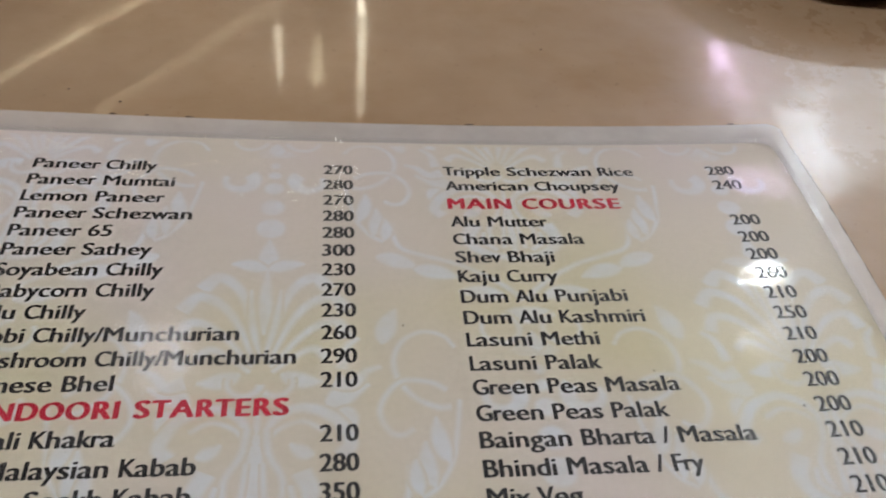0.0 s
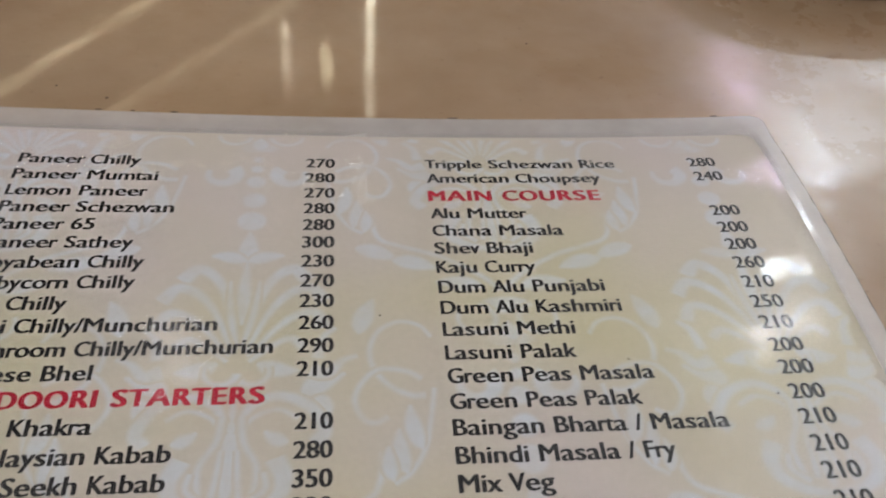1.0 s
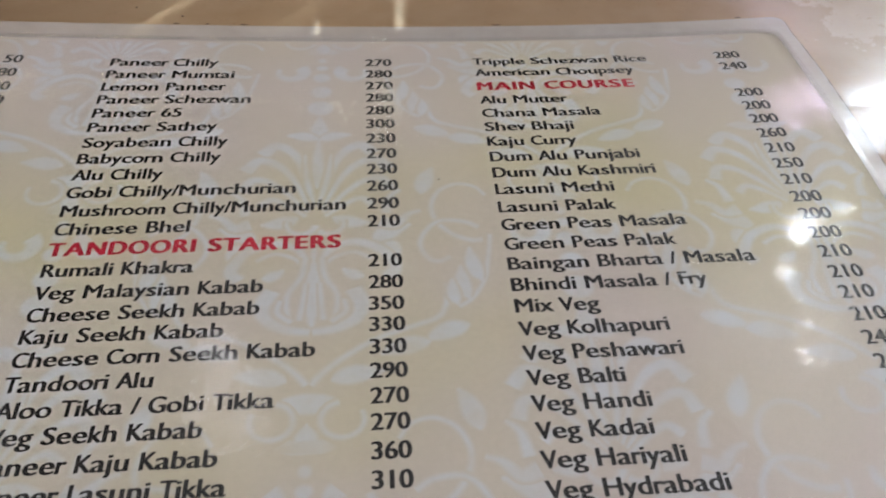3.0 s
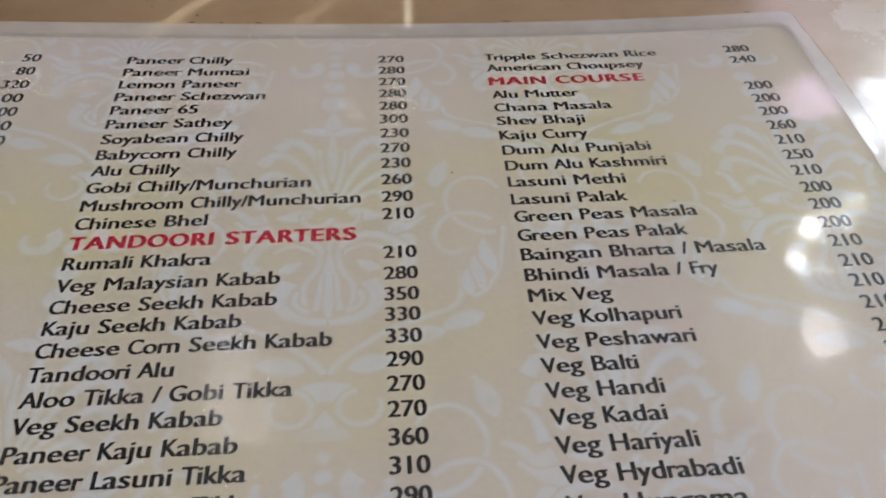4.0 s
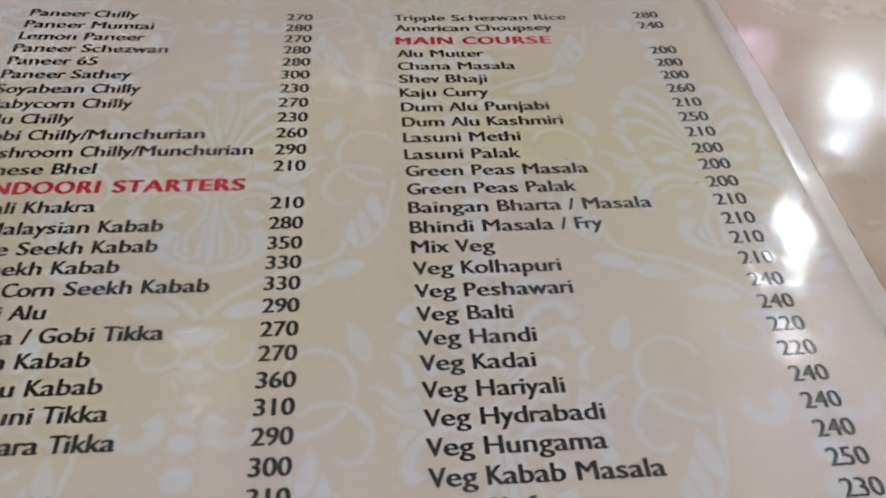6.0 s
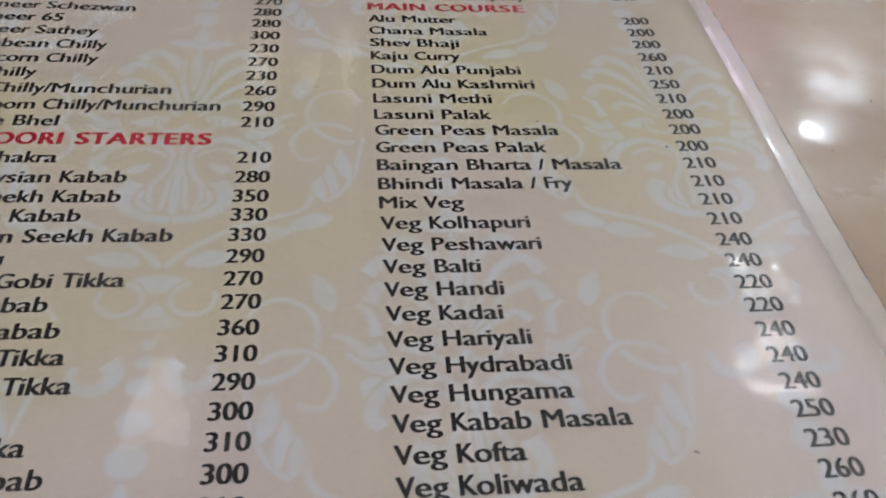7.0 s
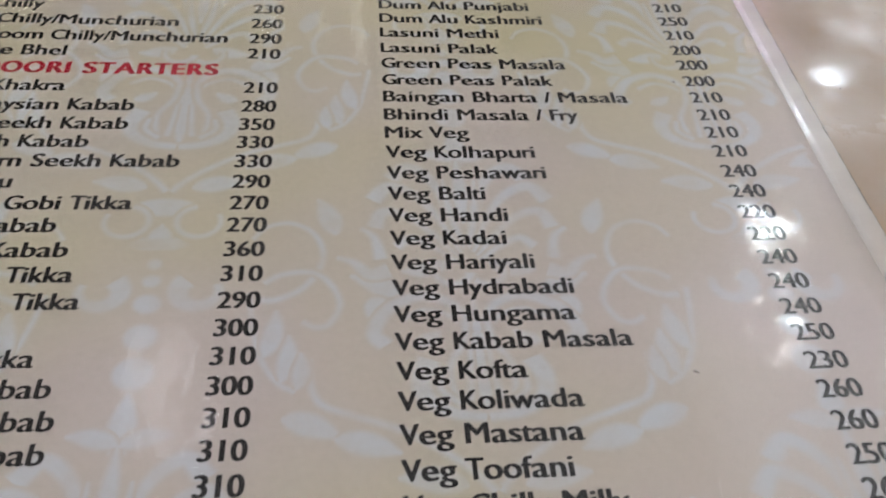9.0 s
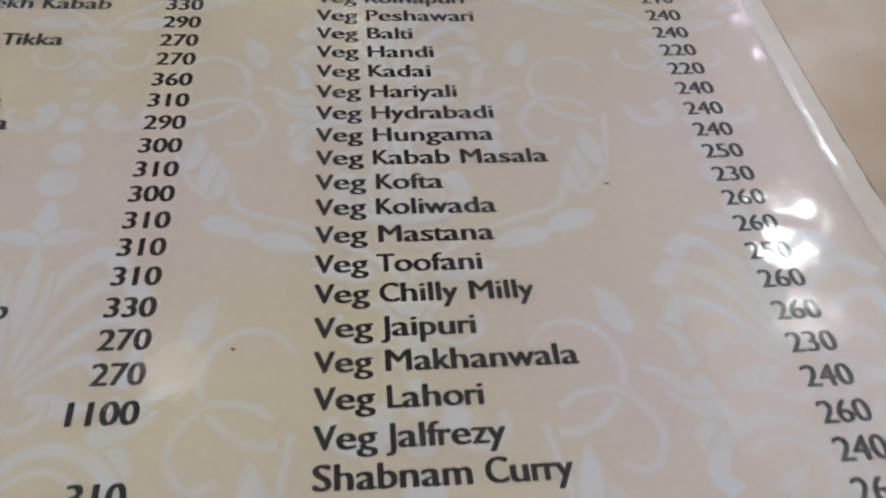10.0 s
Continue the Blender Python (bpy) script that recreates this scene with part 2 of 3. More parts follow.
def ceiling_lamp(x, y, sx, sy, colour, strength, label):
    lamp = thing("ceiling_lamp", label, "lamp", x, y, TOP)
    part("housing", box(-sx / 2 - 0.02, sx / 2 + 0.02, -sy / 2 - 0.02, sy / 2 + 0.02, -0.05, 0.0, 0.006), CEIL, lamp)
    part("diffuser", box(-sx / 2, sx / 2, -sy / 2, sy / 2, -0.062, -0.0505, 0.004), glow("lamp_light", colour, strength), lamp)
    return lamp


def wall_lamp(x, z0, z1, w, colour, strength, label):
    lamp = thing("wall_lamp", label, "lamp", x, Y1, z0)
    part("backplate", box(-w / 2 - 0.02, w / 2 + 0.02, -0.03, 0.0, -0.03, z1 - z0 + 0.03, 0.006), DARKWOOD, lamp)
    part("tube", box(-w / 2, w / 2, -0.07, -0.0305, 0, z1 - z0, 0.01), glow("tube_light", colour, strength), lamp)
    return lamp


ceiling_lamp(1.92, 2.92, 0.12, 0.12, (0.91, 0.99, 1.0), 190, "square white ceiling lamp, lit")
ceiling_lamp(1.76, 2.41, 0.13, 0.13, (1.0, 0.98, 1.0), 48, "small square white ceiling lamp, lit")
ceiling_lamp(2.70, 3.82, 0.17, 0.17, (0.78, 0.90, 1.0), 330, "square white ceiling lamp, lit")
ceiling_lamp(-0.58, 2.24, 0.18, 0.32, (1.0, 0.94, 1.0), 12, "oblong white ceiling lamp, dim")
# added fill lamp, out of view behind the camera, that brightens the menu
ceiling_lamp(0.5, -0.9, 1.0, 0.6, (0.92, 0.965, 1.0), 28.6, "long white fill lamp added on the ceiling, unseen")
panel_light = thing("ceiling_panel", "long backlit pale ceiling panel, softly glowing", "ceiling panel", 1.38, 0.5, TOP)
part("panel_frame", box(-0.02, 0.82, -0.02, 2.22, -0.03, 0.0, 0.004), CEIL, panel_light)
part("panel_diffuser", box(0.0, 0.8, 0.0, 2.2, -0.036, -0.0305, 0.002), glow("panel_light", (0.93, 0.96, 1.0), 2.7), panel_light)
wall_lamp(0.185, TABLE + 2.05, TABLE + 2.78, 0.036, (1.0, 0.93, 0.72), 13, "upright warm wall lamp, lit")
wall_lamp(-0.03, TABLE + 2.36, TABLE + 2.58, 0.05, (1.0, 0.90, 0.60), 9, "short warm wall lamp, lit")
wall_lamp(-0.215, TABLE + 2.25, TABLE + 2.60, 0.02, (1.0, 0.93, 0.72), 16, "thin warm wall lamp, lit")
violet = wall_lamp(1.95, TABLE + 2.32, TABLE + 2.78, 0.03, (0.88, 0.68, 1.0), 70, "leaning violet wall lamp, lit")
violet.rotation_euler = (0, radians(40), 0)
# unseen board, added so that the table reflects a dark wedge
panel = thing("reflection_board", "unseen slanting dark board added under the light strip to darken the table's reflection", "wall panel", -1.0, Y1, TABLE + 2.30)
panel.rotation_euler = (0, radians(33), 0)
part("board", box(-0.62, 0.55, -0.02, 0.0, -0.02, 0.36, 0.004), DARKWOOD, panel)


def light_strip(x, z, lean, strength, label):
    strip = thing("light_strip", label, "light strip", x, Y1 - 0.021, z)
    strip.rotation_euler = (0, radians(lean), 0)
    part("strip_channel", box(-0.62, 0.62, -0.012, 0.0, -0.022, 0.022, 0.003), WALL, strip)
    part("strip_diffuser", box(-0.60, 0.60, -0.03, -0.0125, -0.012, 0.012, 0.003), glow("strip_light", (1.0, 0.85, 0.55), strength), strip)


light_strip(-1.24, TABLE + 2.385, 32, 8, "thin warm light strip running slantwise along the wall, lit")
light_strip(-0.63, TABLE + 2.43, 34.5, 4, "thin dim warm light strip running slantwise along the wall")

# ---- the table ----
table = thing("dining_table", "beige laminate restaurant table, glossy and worn", "table", 0.12, -0.18, 0)
TX, TY = 0.62, 0.42
part("tabletop", box(-TX, TX, -TY, TY, TABLE - 0.03, TABLE, 0.006, 3), LAMINATE, table, "glossy mottled beige laminate")
part("apron", box(-TX + 0.06, TX - 0.06, -TY + 0.06, TY - 0.06, TABLE - 0.10, TABLE - 0.0305, 0.004), DARKWOOD, table)
for sx in (-1, 1):
    for sy in (-1, 1):
        part("leg", box(sx * (TX - 0.09) - 0.03, sx * (TX - 0.09) + 0.03, sy * (TY - 0.09) - 0.03, sy * (TY - 0.09) + 0.03, 0.0, TABLE - 0.1005, 0.005), DARKWOOD, table)

# ---- the menu ----
PLANE = 0.7545


def bow(x, y):
    """Height of the curled sheet over PLANE."""
    u = min(1.3, max(-1.3, (x - 0.09) / 0.1))
    v = min(1.15, max(-1.5, (y + 0.1) / 0.1))
    z = 0.001 * (0.480 * u * u -0.830 * u * v +1.609 * v * v +0.475 * u**3 -0.110 * u * u * v -0.714 * u * v * v -2.097 * v**3 -1.331 * v**4 +1.319 * u * u * v * v)
    low = min(1.0, max(0.0, (-0.26 - y) / 0.13))
    low = low * low * (3 - 2 * low)
    return z * (1 - low) - 0.0034 * low


def rise(x, y, lift=0.0):
    return PLANE + bow(x, y) + lift


def round_sheet(x0, x1, y0, y1, r, lift, thick, nx=60, ny=84):
    """A thin sheet with round corners that follows the curl; a film of no thickness is one skin."""
    ys = [y0 + r * (1 - math.cos(k * math.pi / 20)) for k in range(10)]
    ys += [y0 + r + (y1 - y0 - 2 * r) * k / ny for k in range(ny + 1)]
    ys += [y1 - r * (1 - math.cos(k * math.pi / 20)) for k in range(9, -1, -1)]
    bm = bmesh.new()
    layers = []
    for dz in ((lift, lift - thick) if thick else (lift,)):
        rows = []
        for y in ys:
            d = max(0.0, y0 + r - y, y - (y1 - r))
            inset = r - math.sqrt(max(0.0, r * r - d * d))
            xa, xb = x0 + inset, x1 - inset
            rows.append([bm.verts.new((xa + (xb - xa) * i / nx, y, rise(xa + (xb - xa) * i / nx, y, dz))) for i in range(nx + 1)])
        layers.append(rows)
    if not thick:
        layers = layers[:1]
    top, low = layers[0], layers[-1]
    for j in range(len(ys) - 1):
        for i in range(nx):
            bm.faces.new((top[j][i], top[j][i + 1], top[j + 1][i + 1], top[j + 1][i]))
            if not thick:
                continue
            bm.faces.new((low[j][i], low[j + 1][i], low[j + 1][i + 1], low[j][i + 1]))
        if not thick:
            continue
        bm.faces.new((top[j][0], top[j + 1][0], low[j + 1][0], low[j][0]))
        bm.faces.new((top[j][nx], low[j][nx], low[j + 1][nx], top[j + 1][nx]))
    for i in range(nx if thick else 0):
        bm.faces.new((top[0][i], low[0][i], low[0][i + 1], top[0][i + 1]))
        bm.faces.new((top[-1][i], top[-1][i + 1], low[-1][i + 1], low[-1][i]))
    return bm


def dish():
    """A dark round dish that stands beside the menu."""
    d = thing("round_dish", "dark brown round wooden dish standing on the table", "dish", 0.268, 0.154, TABLE)
    part("bowl", lathe([(0.0, 0.0), (0.050, 0.0), (0.058, 0.004), (0.062, 0.012), (0.063, 0.024), (0.0615, 0.026), (0.059, 0.024), (0.057, 0.012), (0.045, 0.007), (0.0, 0.006)]), DARKWOOD, d, smooth=True)
    return d


dish()


def crumb(x, y, r, turn):
    bm = bmesh.new()
    bmesh.ops.create_icosphere(bm, subdivisions=2, radius=1)
    for v in bm.verts:
        k = 1 + 0.35 * noise.noise(v.co * 1.7 + Vector((x * 900, y * 900, 0)))
        v.co = Vector((v.co.x * r * 1.5 * k, v.co.y * r * k, (v.co.z + 1) * r * 0.45))
    ob = part("crumb", bm, DARKWOOD, smooth=True)
    ob.matrix_world = pose(x, y, TABLE, 0, 0, turn)
    return tagged(ob, "tiny dark crumb lying on the table", "crumb", "crumbs on the table")


for x, y, r, turn in ((0.0144, 0.0352, 0.0003, 20), (-0.0006, 0.0412, 0.00025, 60), (0.139, 0.066, 0.00025, 0), (0.2166, -0.0735, 0.00016, 30), (0.222, -0.118, 0.00018, 70), (0.236, -0.052, 0.0002, 10)):
    crumb(x, y, r, turn)

menu = thing("menu_card", "laminated cream menu card with pale scroll print, lying on the table", "menu", 0, 0, 0)
PX0, PX1, PY0, PY1 = -0.118, 0.1965, -0.405, 0.0155
part("paper", round_sheet(PX0, PX1, PY0, PY1, 0.004, 0.0, 0.0003), PAPER, menu, "cream printed paper", True)
part("pouch", round_sheet(PX0 - 0.0057, PX1 + 0.0057, PY0 - 0.009, PY1 + 0.0093, 0.004, -0.0004, 0.0), SEAL, menu, "cloudy plastic pouch edge", True)


def curve_points(points, steps=10):
    """A smooth line through points given in mm."""
    p = [Vector((x / 1000, y / 1000, 0)) for x, y in points]
    p = [2 * p[0] - p[1], *p, 2 * p[-1] - p[-2]]
    line = []
    for i in range(1, len(p) - 2):
        for k in range(steps):
            t = k / steps
            line.append(0.5 * (2 * p[i] + (p[i + 1] - p[i - 1]) * t + (2 * p[i - 1] - 5 * p[i] + 4 * p[i + 1] - p[i + 2]) * t * t + (3 * p[i] - p[i - 1] - 3 * p[i + 1] + p[i + 2]) * t ** 3))
    return np.array([q[:2] for q in line])


# soft folds in the film: a line in mm, half width and height in metres
FOLDS = (
    ([(158.9, -191.6), (159.7, -202.1), (160.3, -217.5), (160.8, -228.2)], 0.0022, 0.0001),
    ([(65.1, -135.3), (59.8, -144.3), (56.8, -158.2), (56.3, -170.7)], 0.0016, 6e-05),
    ([(69.0, -152.3), (68.9, -159.7), (67.7, -168.8), (68.1, -178.3)], 0.0016, 8e-05),
    ([(75.6, -167.9), (73.3, -176.4), (71.5, -179.4)], 0.0012, 6e-05),
    ([(144.6, -85.2), (157.9, -90.5), (167.7, -101.7)], 0.0026, 5e-05),
    ([(126.1, -125.1), (137.7, -128.7), (145.5, -136.2), (153.1, -136.7), (162.8, -134.6)], 0.003, 6e-05),
    ([(177.5, -131.5), (179.9, -138.0), (183.2, -144.2)], 0.0014, 8e-05),
    ([(63.0, -126.8), (60.4, -134.6), (59.1, -144.4)], 0.0018, 6e-05),
    ([(180.9, 12.6), (178.2, 1.0), (178.9, -9.5)], 0.0012, 6e-05),
    ([(168.0, 15.6), (181.0, 16.9), (190.0, 15.4)], 0.0009, 7e-05),
    ([(184.0, 15.0), (192.0, 13.5), (195.8, 8.0), (197.0, -4.0)], 0.0015, 0.00012),
    ([(163.0, -108.0), (176.0, -114.0), (193.0, -117.0)], 0.0021, 8e-05),
    ([(168.0, -126.0), (179.0, -121.0), (192.0, -127.0)], 0.0019, 7e-05),
    ([(172.0, -104.0), (174.5, -116.0), (171.0, -131.0)], 0.0018, 6e-05),
    ([(187.0, -108.0), (184.0, -120.0), (188.0, -133.0)], 0.0020, 7e-05),
    ([(163.0, -150.0), (174.0, -156.0), (190.0, -153.0)], 0.0022, 7e-05),
)


def film_skin():
    """The clear film: one fine skin that lies on the paper, folds here and there, and bends down round the paper's edge."""
    fx0, fx1, fy0, fy1, r = PX0 - 0.0016, PX1 + 0.0016, PY0 - 0.0016, PY1 + 0.0018, 0.004

    def ticks(lo, hi, edges, coarse):
        out, v = [], lo
        while v < hi:
            out.append(v)
            v += 0.00014 if any(abs(v - e) < 0.0030 for e in edges) else coarse(v)
        return np.array(out + [hi])

    xs = ticks(fx0, fx1, (PX0, PX1), lambda v: 0.004 if v < -0.045 else 0.0011)
    ys = ticks(fy0, fy1, (PY0, PY1), lambda v: 0.006 if v < -0.25 else 0.0011)
    gx, gy = np.meshgrid(xs, ys)
    d = np.maximum(0, np.maximum(fy0 + r - gy, gy - (fy1 - r)))
    inset = r - np.sqrt(np.maximum(0, r * r - d * d))
    gx = np.clip(gx, fx0 + inset, fx1 - inset)
    # distance outside the round-cornered paper
    q = 0.004
    ox, oy = np.abs(gx - (PX0 + PX1) / 2) - (PX1 - PX0) / 2 + q, np.abs(gy - (PY0 + PY1) / 2) - (PY1 - PY0) / 2 + q
    out = np.hypot(np.maximum(ox, 0), np.maximum(oy, 0)) + np.minimum(np.maximum(ox, oy), 0) - q
    wob = 0.0002 * np.sin(gx * 410 + 1.3 * np.sin(gy * 230)) + 0.00015 * np.sin(gy * 530 + gx * 170)
    step = np.clip((out + wob + 0.0001) / 0.0008, 0, 1)
    lift = 0.0003 - 0.00005 * step * step * (3 - 2 * step)
    # a thin crease where the film was pressed down beside the paper
    broken = 0.55 + 0.45 * np.sin(gx * 90 + gy * 61) * np.sin(gy * 143 + 1.7)
    lift += 0.00003 * broken * np.exp(-((out + wob - 0.0007) / 0.00022) ** 2)
    for points, half, high in FOLDS:
        line = curve_points(points)
        near = np.full(gx.shape, 9.0)
        along = np.zeros(gx.shape)
        for n, (px, py) in enumerate(line):
            e = np.hypot(gx - px, gy - py)
            along = np.where(e < near, n / (len(line) - 1), along)
            near = np.minimum(near, e)
        lift += high * np.sin(np.pi * np.clip(along, 0.02, 0.98)) * np.exp(-(near / half) ** 2)
    nx = len(xs)
    verts = [(x, y, rise(x, y, h)) for x, y, h in zip(gx.ravel().tolist(), gy.ravel().tolist(), lift.ravel().tolist())]
    faces = [(j * nx + i, j * nx + i + 1, (j + 1) * nx + i + 1, (j + 1) * nx + i) for j in range(len(ys) - 1) for i in range(nx - 1)]
    me = bpy.data.meshes.new("film")
    me.from_pydata(verts, [], faces)
    me.materials.append(FILM)
    me.shade_smooth()
    ob = new("film", me)
    ob.parent = menu
    ob["label"] = "clear glossy plastic film"
    return ob


film_skin()


def edge_shade():
    """A thin broken dark strip: contact shade painted along the cut edge of the pouch."""
    x1, y1, r = PX1 + 0.0057, PY1 + 0.0093, 0.004
    line = [(x1, -0.40 + (y1 - r + 0.40) * k / 700) for k in range(701)]
    line += [(x1 - r + r * math.cos(a), y1 - r + r * math.sin(a)) for a in (math.pi / 2 * k / 12 for k in range(1, 13))]
    line += [(x1 - r - (x1 - r - PX0) * k / 500, y1) for k in range(1, 501)]
    verts, faces = [], []
    for k, (x, y) in enumerate(line):
        ax, ay = line[max(0, k - 1)]
        bx, by = line[min(len(line) - 1, k + 1)]
        d = math.hypot(bx - ax, by - ay)
        nx, ny = (by - ay) / d, -(bx - ax) / d
        n = noise.noise((x * 260, y * 260, 3.0)) + 0.6 * noise.noise((x * 1100, y * 1100, 8.0))
        w = max(0.00002, (0.00018 if y < y1 - r else 0.00005) * (0.7 + 1.8 * n))
        verts += [(x - nx * w, y - ny * w, rise(x, y, -0.0003)), (x + nx * 0.00004, y + ny * 0.00004, rise(x, y, -0.0003))]
        if k:
            faces.append((2 * k - 2, 2 * k - 1, 2 * k + 1, 2 * k))
    me = bpy.data.meshes.new("edge_shade")
    me.from_pydata(verts, [], faces)
    me.materials.append(EDGE_SHADE)
    ob = new("edge_shade", me)
    ob.parent = menu
    ob["label"] = "thin dark line of painted contact shade on the cut edge"
    return ob


edge_shade()


# ---- pale scroll print on the paper ----
class Print:
    def __init__(self, cx, cy):
        self.cx, self.cy, self.n = cx, cy, 0
        self.verts, self.faces, self.ink = [], [], []

    def add(self, pts, quads, ink):
        """Points in mm from the motif's middle; a face off the paper is left out."""
        self.n += 1
        base, lift = len(self.verts), 0.00003 + 0.0000008 * self.n
        place = [(self.cx + x / 1000, self.cy + y / 1000) for x, y in pts]
        self.verts += [(x, y, rise(x, y, lift)) for x, y in place]
        self.ink += ink
        for q in quads:
            if all(PX0 + 0.001 < place[i][0] < PX1 - 0.001 and PY0 + 0.001 < place[i][1] < PY1 - 0.001 for i in q):
                self.faces.append(tuple(base + i for i in q))

    def band(self, spine, widths):
        """A ribbon along a spine whose width swells and tapers."""
        pts, quads = [], []
        m = len(spine)
        for k, (x, y) in enumerate(spine):
            ax, ay = spine[max(0, k - 1)]
            bx, by = spine[min(m - 1, k + 1)]
            d = math.hypot(bx - ax, by - ay) or 1.0
            w = widths(k / (m - 1)) / 2
            inner = max(0.12 * w, w - 0.6)
            for o in (w + 0.55, inner, -inner, -w - 0.55):
                pts.append((x - (by - ay) / d * o, y + (bx - ax) / d * o))
            if k:
                quads += [(4 * k - 4 + c, 4 * k - 3 + c, 4 * k + 1 + c, 4 * k + c) for c in range(3)]
        self.add(pts, quads, [0.0, 1.0, 1.0, 0.0] * m)

    def leaf(self, x, y, turn, length, width, bend=0.0):
        a, spine = radians(turn), []
        for k in range(13):
            t = k / 12
            u, v = length * (t - 0.5), bend * (1 - (2 * t - 1) ** 2)
            spine.append((x + u * math.cos(a) - v * math.sin(a), y + u * math.sin(a) + v * math.cos(a)))
        self.band(spine, lambda t: width * (math.sin(math.pi * t ** 0.8) ** 0.8 + 0.02))

    def arc(self, x, y, r, a0, a1, w0, w1, squash=1.0):
        spine = [(x + r * math.cos(radians(a0 + (a1 - a0) * k / 20)), y + squash * r * math.sin(radians(a0 + (a1 - a0) * k / 20))) for k in range(21)]
        self.band(spine, lambda t: w0 + (w1 - w0) * t)

    def bead(self, x, y, rx, ry):
        pts = [(x, y)]
        for g in (-0.7, 0.35):
            pts += [(x + (rx + g) * math.cos(2 * math.pi * k / 18), y + (ry + g) * math.sin(2 * math.pi * k / 18)) for k in range(18)]
        fan = [(0, 1 + k, 1 + (k + 1) % 18) for k in range(18)]
        rim = [(1 + k, 19 + k, 19 + (k + 1) % 18, 1 + (k + 1) % 18) for k in range(18)]
        self.add(pts, fan + rim, [1.0] * 19 + [0.0] * 18)

    def curve(self, pts, w0, w1):
        """A smooth band through a few points."""
        p = [Vector((*q, 0)) for q in pts]
        p = [2 * p[0] - p[1], *p, 2 * p[-1] - p[-2]]
        spine = []
        for i in range(1, len(p) - 2):
            for k in range(8):
                t = k / 8
                q = 0.5 * (2 * p[i] + (p[i + 1] - p[i - 1]) * t + (2 * p[i - 1] - 5 * p[i] + 4 * p[i + 1] - p[i + 2]) * t * t + (3 * p[i] - p[i - 1] - 3 * p[i + 1] + p[i + 2]) * t ** 3)
                spine.append((q.x, q.y))
        spine.append(tuple(p[-2][:2]))
        self.band(spine, lambda t: w0 + (w1 - w0) * t)


def scroll_motif(cx, cy):
    m = Print(cx, cy)
    # the stem of beads, the lily and the base on the axis
    for y, rx, ry in ((25.5, 1.4, 1.5), (21.2, 1.8, 1.7), (15.6, 2.6, 2.5), (8.0, 3.1, 3.1), (0.0, 3.6, 3.6), (-99.0, 6.2, 2.7)):
        m.bead(0, y, rx, ry)
    m.leaf(0, -10.5, 90, 13, 4.6)
    m.leaf(0, -24, 90, 20, 3.0)
    m.leaf(0, -66.5, 90, 26, 3.2)
    m.add([(0, -103.5), (2.2, -106.8), (6.4, -109.6), (3.0, -110.8), (-3.0, -110.8), (-6.4, -109.6), (-2.2, -106.8)], [(0, 1, 2, 3, 4, 5, 6)], [1.0, 0.9, 0.0, 0.6, 0.6, 0.0, 0.9])
    m.leaf(0, 33.0, 90, 6, 4.5)
    for s in (1, -1):
        X = lambda pts: [(s * x, y) for x, y in pts]
        T = lambda a: a if s > 0 else 180 - a
        # lily leaves and the palmette
        m.leaf(s * 4.2, -13.4, T(14), 8.5, 3.6, s * 0.6)
        m.curve(X([(0.8, -41), (2.8, -30), (5.6, -21), (10.4, -16.8), (14.0, -20.6)]), 0.9, 3.8)
        m.curve(X([(1.4, -42), (5.0, -32), (9.2, -25.4), (14.4, -22.8), (17.8, -27.0)]), 0.9, 3.6)
        m.curve(X([(2.0, -43), (6.8, -36), (11.4, -31.4), (15.8, -30.6), (17.6, -35.0)]), 0.9, 3.2)
        m.curve(X([(2.2, -44.2), (6.6, -40.2), (10.6, -38.0), (13.4, -40.4)]), 0.9, 2.4)
        m.leaf(s * 1.9, -30, T(82), 19, 1.7, s * -0.6)
        m.leaf(s * 8.4, -45.6, T(-14), 9, 4.0, s * -0.8)
        m.leaf(s * 17.9, -50.6, T(32), 10.5, 4.8, s * 0.9)
        m.curve(X([(24.8, -43.0), (21.6, -44.4), (18.6, -47.6), (15.0, -46.6)]), 0.8, 3.8)
        m.curve(X([(20.2, -35.0), (17.6, -37.8), (16.5, -43.6)]), 0.9, 2.6)
        m.bead(s * 17.4, -56.2, 2.6, 3.2)
        m.arc(s * 3.2, -46.8, 3.4, 90 - s * 70, 90 - s * 260, 1.0, 1.8)
        # the broad arches and the cup below
        m.curve(X([(1.4, -60), (3.8, -55.4), (9.0, -53.2), (15.0, -55.8), (18.2, -61.6), (16.2, -64.8)]), 1.6, 3.2)
        m.curve(X([(1.2, -62.5), (4.2, -58.4), (8.8, -56.6), (13.0, -58.8)]), 0.7, 1.0)
        m.leaf(s * 8.9, -63.0, T(150), 5.5, 3.0, s * 0.6)
        m.curve(X([(1.8, -58), (2.6, -64), (5.4, -70), (4.8, -77.6)]), 1.5, 1.1)
        m.curve(X([(8.8, -68.0), (10.6, -72.4), (9.6, -76.6), (5.4, -79.4), (0.2, -80.4)]), 4.0, 1.8)
        m.curve(X([(6.8, -71.0), (7.2, -74.6), (4.2, -77.6)]), 1.0, 1.4)
        m.curve(X([(1.6, -66), (1.9, -71), (2.6, -77)]), 0.7, 1.2)
        # leaf pair and curls under the cup
        m.curve(X([(0.4, -94.4), (3.4, -90.6), (8.0, -86.6), (14.5, -82.4), (21.6, -79.6), (26.9, -77.2), (28.8, -73.4), (29.5, -67.4)]), 1.5, 1.1)
        m.leaf(s * 9.8, -92.4, T(10), 11, 4.6, s * 0.5)
        m.arc(s * 6.8, -103.0, 4.2, 90 - s * 60, 90 - s * 350, 0.8, 1.3)
